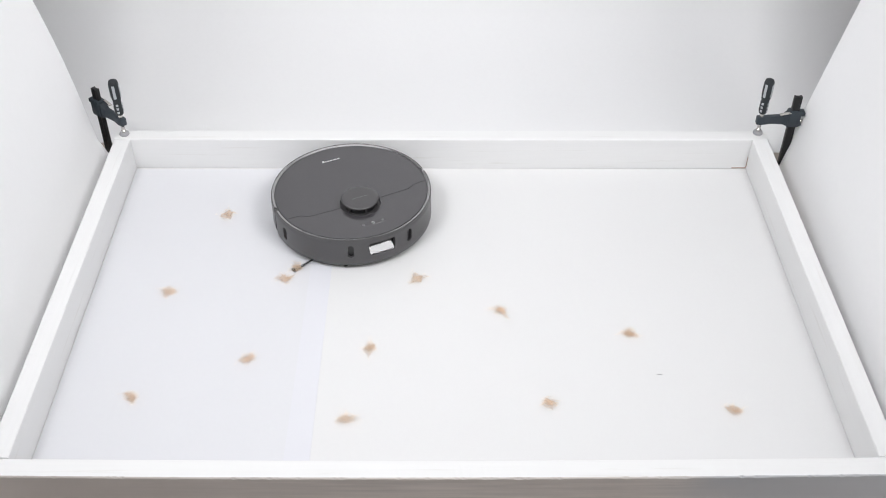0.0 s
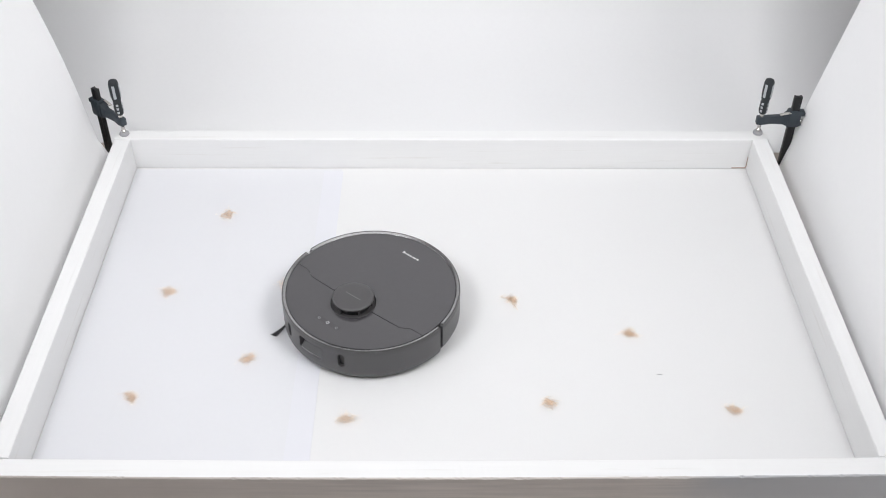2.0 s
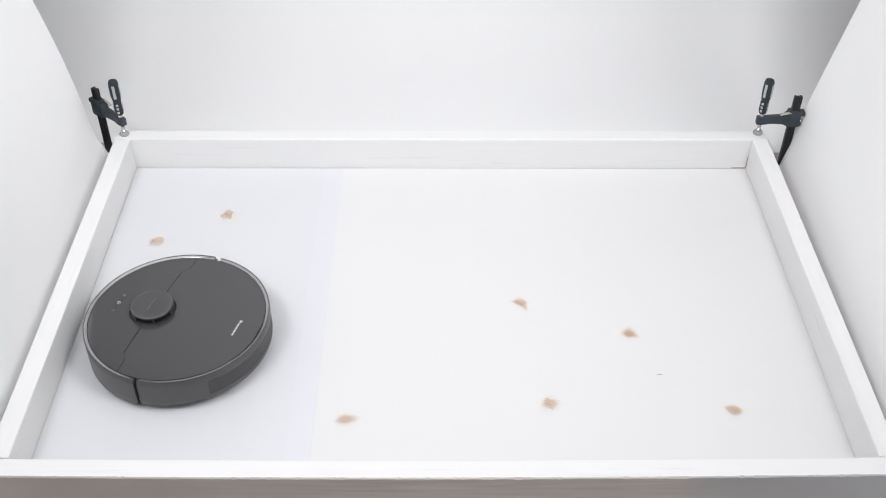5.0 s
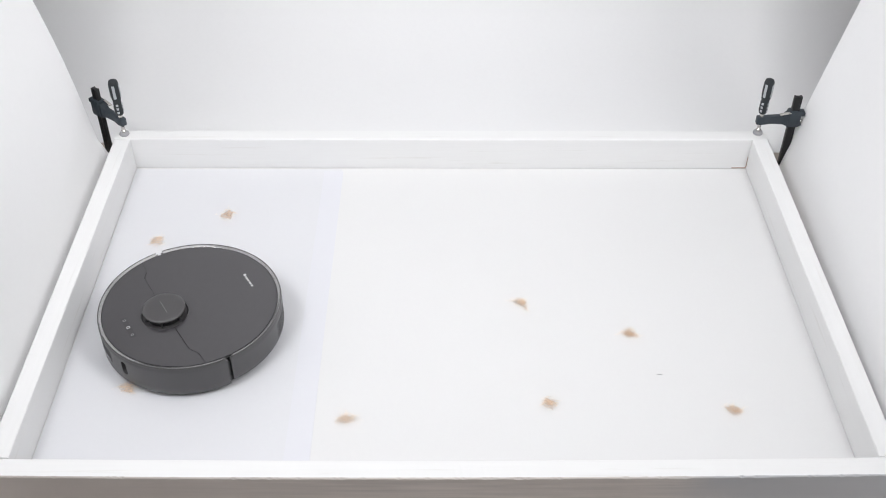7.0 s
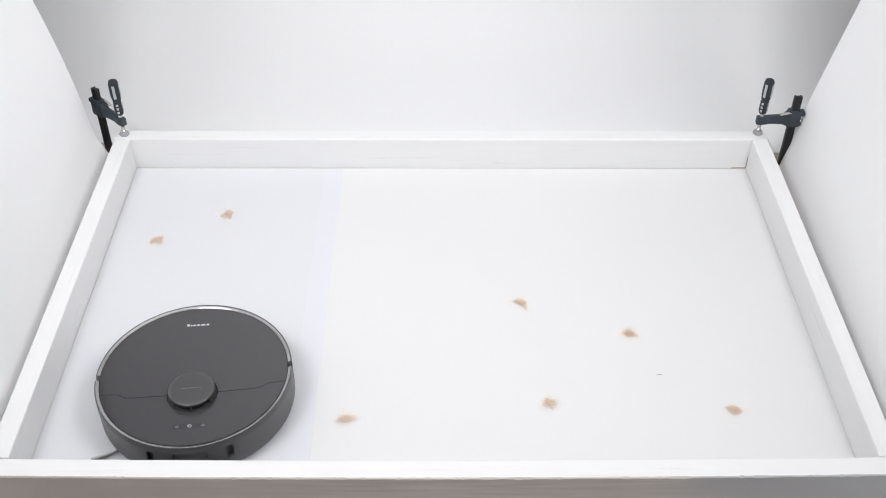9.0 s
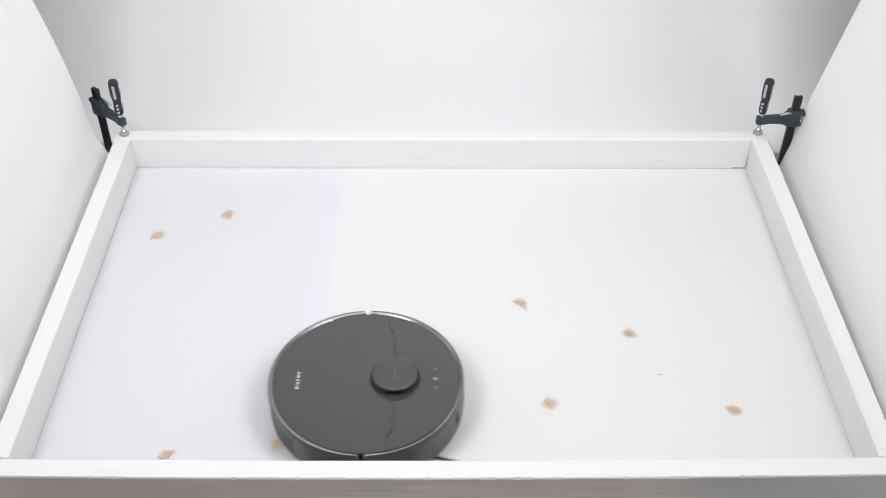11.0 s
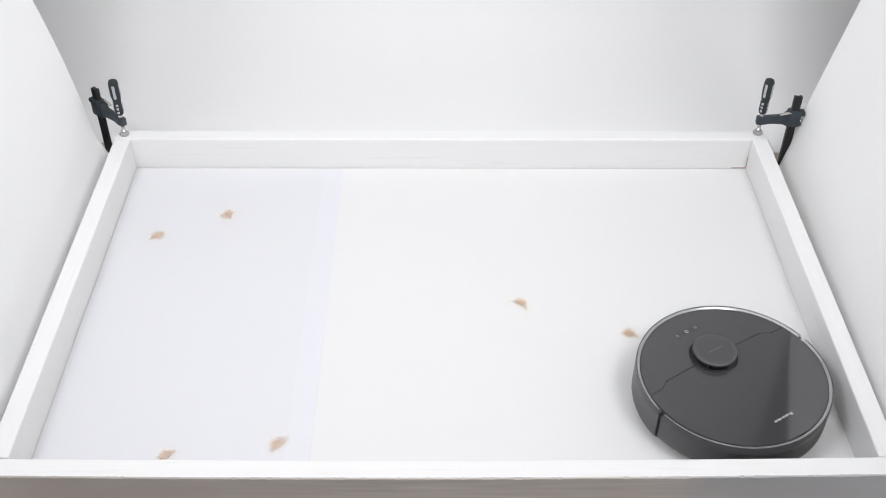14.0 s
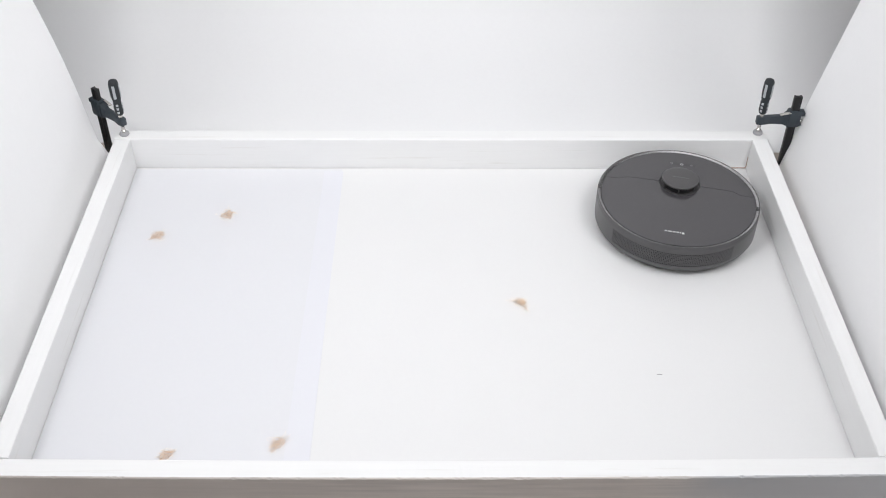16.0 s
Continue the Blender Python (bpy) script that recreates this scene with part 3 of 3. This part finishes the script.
def clamp(pad, toward, reach, top, label):
    """A bar clamp: pad on the rail, screw and grip above it, arm out to an upright bar that passes the rail; origin at the pad."""
    m = pose(pad[0], pad[1], H + 0.0004, 0, 0, toward)
    ob = thing("bar_clamp", m, label, "clamp", "clamps at the tray corners")
    part("pad", turned([(0.0, 0.0), (0.0105, 0.0), (0.0115, 0.002), (0.0105, 0.0055), (0.006, 0.0075), (0.0, 0.0075)], 28), M_PAD, ob, "round grey pressure pad")
    screw = part("screw", turned([(0.0, 0.0072), (0.0052, 0.0085), (0.0055, 0.012), (0.0036, 0.0145), (0.0036, 0.0625), (0.0, 0.0625)], 20), M_STEEL, ob, "bright steel screw")
    bm = bmesh.new()
    for i in range(18):
        turned([(0.0034, 0.0150 + i * 0.0025), (0.0042, 0.01575 + i * 0.0025), (0.0034, 0.0165 + i * 0.0025)], 12, bm=bm)
    part("thread", bm, M_STEEL, screw)
    grip = part("grip", turned([(0.0, 0.0555), (0.0055, 0.0555), (0.0085, 0.0580), (0.0100, 0.0640), (0.0098, 0.0820), (0.0088, 0.0920), (0.0105, 0.0980), (0.0115, 0.1170), (0.0112, 0.1390), (0.0095, 0.1450), (0.0050, 0.1475), (0.0, 0.1480)], 28), M_GRIP, ob, "black screw grip", smooth=50)
    for k in range(4):
        a = 45 + 90 * k
        c, s = math.cos(radians(a)), math.sin(radians(a))
        part("grip_insert", box(0.003, 0.0062, 0.034, (0, 0, 0), 0.0012), M_INSERT, grip, "long pale grip insert", pose(0.0106 * c, 0.0106 * s, 0.1200, 0, 0, a))
        for j in range(3):
            part("grip_insert", box(0.003, 0.0055, 0.006, (0, 0, 0), 0.001), M_INSERT, grip, "short pale grip insert", pose(0.0092 * c, 0.0092 * s, 0.066 + 0.0095 * j, 0, 0, a))
    part("ferrule", turned([(0.0, 0.0505), (0.0052, 0.0505), (0.0056, 0.0555), (0.0, 0.0555)], 20), M_STEEL, ob, "steel ferrule")
    # sliding arm
    bm = bmesh.new()
    rows = [(-0.010, 0.0070, 0.028, 0.047), (0.006, 0.0085, 0.028, 0.047), (0.020, 0.0065, 0.030, 0.049), (0.050, 0.0070, 0.029, 0.051), (0.062, 0.0100, 0.024, 0.062)]
    rings = []
    for x, hw, z0, z1 in rows:
        rings.append([bm.verts.new(q) for q in ((x, -hw, z0), (x, hw, z0), (x, hw, z1), (x, -hw, z1))])
    for p, q in zip(rings, rings[1:]):
        for k in range(4):
            bm.faces.new((p[k], q[k], q[(k + 1) % 4], p[(k + 1) % 4]))
    bm.faces.new(rings[0]), bm.faces.new(list(reversed(rings[-1])))
    bmesh.ops.bevel(bm, geom=bm.edges[:], offset=0.0018, segments=2, profile=0.5, affect="EDGES")
    arm = part("arm", bm, M_CAST, ob, "blue-grey cast sliding arm")
    bm = box(0.030, 0.024, 0.042, (reach, 0, 0.0445), 0.004)
    box(0.012, 0.020, 0.011, (reach + 0.0175, 0, 0.058), 0.003, bm=bm)
    box(0.008, 0.018, 0.008, (reach + 0.0155, 0, 0.030), 0.002, bm=bm)
    part("slide_block", bm, M_CAST, arm, "blue-grey block on the bar")
    part("rivet", turned([(0.0, 0.0), (0.0042, 0.0), (0.0036, 0.0045), (0.0, 0.005)], 14), M_STEEL, arm, "steel rivet", pose(reach + 0.0150, -0.0070, 0.041, 90, 0, 40))
    part("release_lever", box(0.026, 0.007, 0.0032, (0, 0, 0), 0.001), M_STEEL, arm, "bright release lever", pose(reach - 0.0235, -0.0090, 0.0605, 0, -12, 0))
    long, mid = top + 0.148, (top - 0.148) / 2
    bm = box(0.0185, 0.0085, long, (reach, 0, mid), 0.0012)
    for sy in (-1, 1):
        for dx in (-0.0068, 0.0068):
            box(0.0038, 0.0014, long, (reach + dx, sy * 0.0045, mid), bm=bm)
    part("bar", bm, M_BAR, ob, "black steel bar with ribbed edges")
    part("lower_jaw", box(0.105, 0.014, 0.02, (0.043, 0, -0.1370), 0.003), M_CAST, ob, "fixed lower jaw under the tabletop")


clamp((0.7425, 0.027), 0.0, 0.0745, 0.102, "black bar clamp holding the tray corner to the table")
clamp((-0.7415, 0.0195), 141.0, 0.0805, 0.094, "black bar clamp turned backwards, holding the tray corner")

# ---- what moves ----
PATH = [
    (0.0, -0.2, -0.19, -64.9), (0.2, -0.2018, -0.1925, -59.8), (0.4, -0.202, -0.192, -56.0), (0.6, -0.178, -0.224, -47.7), (0.8, -0.133, -0.267, -39.9),
    (1.0, -0.106, -0.284, -59.6), (1.2, -0.097, -0.322, -83.7), (1.4, -0.094, -0.376, -95.7), (1.6, -0.104, -0.431, -105.9), (1.8, -0.122, -0.474, -116.3),
    (2.0, -0.142, -0.507, -129.0), (2.2, -0.111, -0.481, -140.7), (2.4, -0.068, -0.45, -154.9), (2.6, -0.02, -0.442, -164.9), (2.8, -0.024, -0.441, -164.3),
    (3.0, -0.067, -0.452, -152.5), (3.2, -0.11, -0.481, -139.7), (3.4, -0.1477, -0.5214, -129.9), (3.5, -0.1654, -0.5384, -138.7), (3.6, -0.1858, -0.5513, -147.0),
    (3.8, -0.234, -0.579, -158.1), (4.0, -0.287, -0.597, -168.9), (4.1, -0.3174, -0.5984, -176.0), (4.2, -0.344, -0.602, -181.2), (4.5, -0.425, -0.602, -184),
    (4.9, -0.502, -0.588, -192), (5.3, -0.512, -0.572, -216), (5.8, -0.49, -0.559, -243), (6.1, -0.487, -0.557, -228), (6.3, -0.488, -0.552, -212.8),
    (6.6, -0.488, -0.55, -185.3), (6.8, -0.4881, -0.55, -154.3), (7.0, -0.4889, -0.5501, -147.8), (7.2, -0.4895, -0.551, -123.5), (7.4, -0.4922, -0.5521, -106.7),
    (7.6, -0.4914, -0.5539, -84.6), (7.8, -0.492, -0.555, -62.1), (8.0, -0.478, -0.573, -52.7), (8.2, -0.455, -0.607, -68.8), (8.4, -0.448, -0.647, -88.1),
    (8.6, -0.449, -0.708, -94.9), (8.8, -0.449, -0.728, -92.5), (9.0, -0.4499, -0.7315, -84.0), (9.1, -0.45, -0.7312, -75.8), (9.2, -0.45, -0.732, -67.5),
    (9.5, -0.449, -0.735, -42), (9.9, -0.446, -0.743, -9), (10.2, -0.42, -0.746, 0), (10.5, -0.335, -0.747, 0), (10.9, -0.18, -0.748, 0.3),
    (11.3, -0.017, -0.747, 1.8), (11.4, 0.0248, -0.746, 1.4), (11.5, 0.065, -0.745, 1.8), (12.0, 0.272, -0.744, 3.6), (12.4, 0.434, -0.743, 2.0),
    (12.5, 0.4691, -0.7422, 3.2), (12.6, 0.499, -0.743, 3.6), (12.7, 0.52, -0.74, 4.3), (12.8, 0.5225, -0.7392, 5.2), (12.9, 0.5225, -0.7401, 8.3),
    (13.0, 0.5243, -0.7418, 14.9), (13.2, 0.5235, -0.7439, 43.0), (13.4, 0.5248, -0.7442, 59.8), (13.6, 0.5249, -0.7405, 80.4), (13.8, 0.5239, -0.7385, 99.1),
    (14.0, 0.522, -0.734, 121.7), (14.2, 0.481, -0.692, 135.8), (14.4, 0.453, -0.659, 116.8), (14.5, 0.446, -0.642, 107.0), (14.6, 0.441, -0.62, 97.1), (14.8, 0.439, -0.561, 85.5),
    (15.0, 0.45, -0.501, 74.4), (15.2, 0.4678, -0.435, 76.4), (15.4, 0.4831, -0.3687, 80.9), (15.6, 0.493, -0.301, 77.5), (15.8, 0.508, -0.243, 77.0),
    (16.0, 0.513, -0.215, 76.2),
]
SPIN = [(0.0, -68), (0.2, 10), (0.5, 138), (1.0, 329), (1.2, 394), (1.4, 484), (1.6, 552), (1.8, 640), (2.0, 730), (2.2, 803), (2.5, 929), (3.0, 1144), (3.4, 1285), (3.5, 1336), (3.6, 1376),
        (7.5, 3012), (7.8, 3106), (8.0, 3250), (8.2, 3362), (8.4, 3473), (12.0, 5305), (12.5, 5529), (13.0, 5749), (16.0, 7090)]


def motions():
    walk(ROBOT, [(t, pose(x, y, 0, 0, 0, a)) for t, x, y, a in PATH])
    ts, angles = [q[0] for q in SPIN], [q[1] for q in SPIN]
    walk(BRUSH, [(i / 10, pose(*HUB, 0, 0, 0, float(np.interp(i / 10, ts, angles)))) for i in range(161)])
    times = [q[0] for q in PATH]

    def carried_by_robot(t, dx, dy):
        x, y, a = (float(np.interp(t, times, [q[k] for q in PATH])) for k in (1, 2, 3))
        return pose(x, y, 0.022, 0, 0, a) @ pose(dx, dy, 0)

    def tuft(key, still, taken=None, dropped=(), inside=(0.02, 0.0)):
        """still: (seconds, x, y, turn) on the floor; taken: when the robot picks it up; dropped: rows after it falls out again."""
        rows = [(t, pose(x, y, 0.0003, 0, 0, a)) for t, x, y, a in still]
        if taken is not None:
            end = dropped[0][0] - 0.15 if dropped else 16.0
            ride = [taken] + [q for q in times if taken + 0.05 < q < end - 0.05] + [end]
            rows += [(t, carried_by_robot(t, *inside)) for t in ride]
            rows += [(t, pose(x, y, 0.0003, 0, 0, a)) for t, x, y, a in dropped]
        walk(TUFTS[key], rows)

    tuft("F2", [(0.0, -0.312, -0.367, 40), (0.1, -0.275, -0.375, 60), (0.2, -0.216, -0.372, 90)], 0.35)
    tuft("G", [(0.0, -0.053, -0.396, 30), (0.5, -0.053, -0.396, 30)], 0.75, inside=(0.02, 0.03))
    tuft("F", [(0.0, -0.325, -0.396, 20), (0.15, -0.325, -0.396, 20), (0.4, -0.320, -0.418, 0), (3.3, -0.320, -0.418, 0), (3.5, -0.330, -0.425, 10)], 3.75, inside=(0.02, -0.03))
    tuft("H", [(0.0, 0.117, -0.493, -40), (0.8, 0.117, -0.493, -40), (1.0, 0.142, -0.463, -55), (2.4, 0.142, -0.463, -55), (2.6, 0.160, -0.470, -45), (16.0, 0.160, -0.470, -45)])
    tuft("I", [(0.0, -0.145, -0.597, 0), (1.6, -0.145, -0.597, 0), (1.9, -0.190, -0.630, 40), (2.2, -0.207, -0.626, 70), (2.4, -0.202, -0.582, 90), (3.0, -0.203, -0.580, 90)], 3.2, inside=(0.05, 0.0))
    tuft("C", [(0.0, -0.385, -0.629, 15), (3.7, -0.385, -0.629, 15)], 4.0, inside=(0.05, 0.03))
    tuft("B", [(0.0, -0.565, -0.437, -10), (3.5, -0.565, -0.437, -10), (3.8, -0.586, -0.415, 0), (4.0, -0.594, -0.341, 25), (4.1, -0.611, -0.304, 40), (4.2, -0.619, -0.276, 50), (9.2, -0.621, -0.273, 50), (10.0, -0.622, -0.258, 45), (16.0, -0.622, -0.258, 45)])
    tuft("D", [(0.0, -0.583, -0.720, -40), (5.2, -0.583, -0.720, -40), (6.2, -0.595, -0.699, -20), (7.0, -0.595, -0.699, -20), (7.4, -0.596, -0.692, 0)], 7.65,
         [(9.6, -0.492, -0.862, 60), (16.0, -0.492, -0.862, 60)], (0.04, -0.04))
    tuft("E", [(0.0, -0.183, -0.777, 15), (10.3, -0.183, -0.777, 15), (10.9, -0.299, -0.837, 60), (16.0, -0.299, -0.837, 60)])
    tuft("K", [(0.0, 0.195, -0.738, 10), (11.6, 0.195, -0.738, 10)], 11.85, inside=(0.05, -0.03))
    tuft("M", [(0.0, 0.539, -0.758, 5), (12.1, 0.539, -0.758, 5)], 12.5, inside=(0.03, 0.03))
    tuft("L", [(0.0, 0.367, -0.558, -15), (14.1, 0.367, -0.558, -15)], 14.4, inside=(0.06, 0.0))


motions()
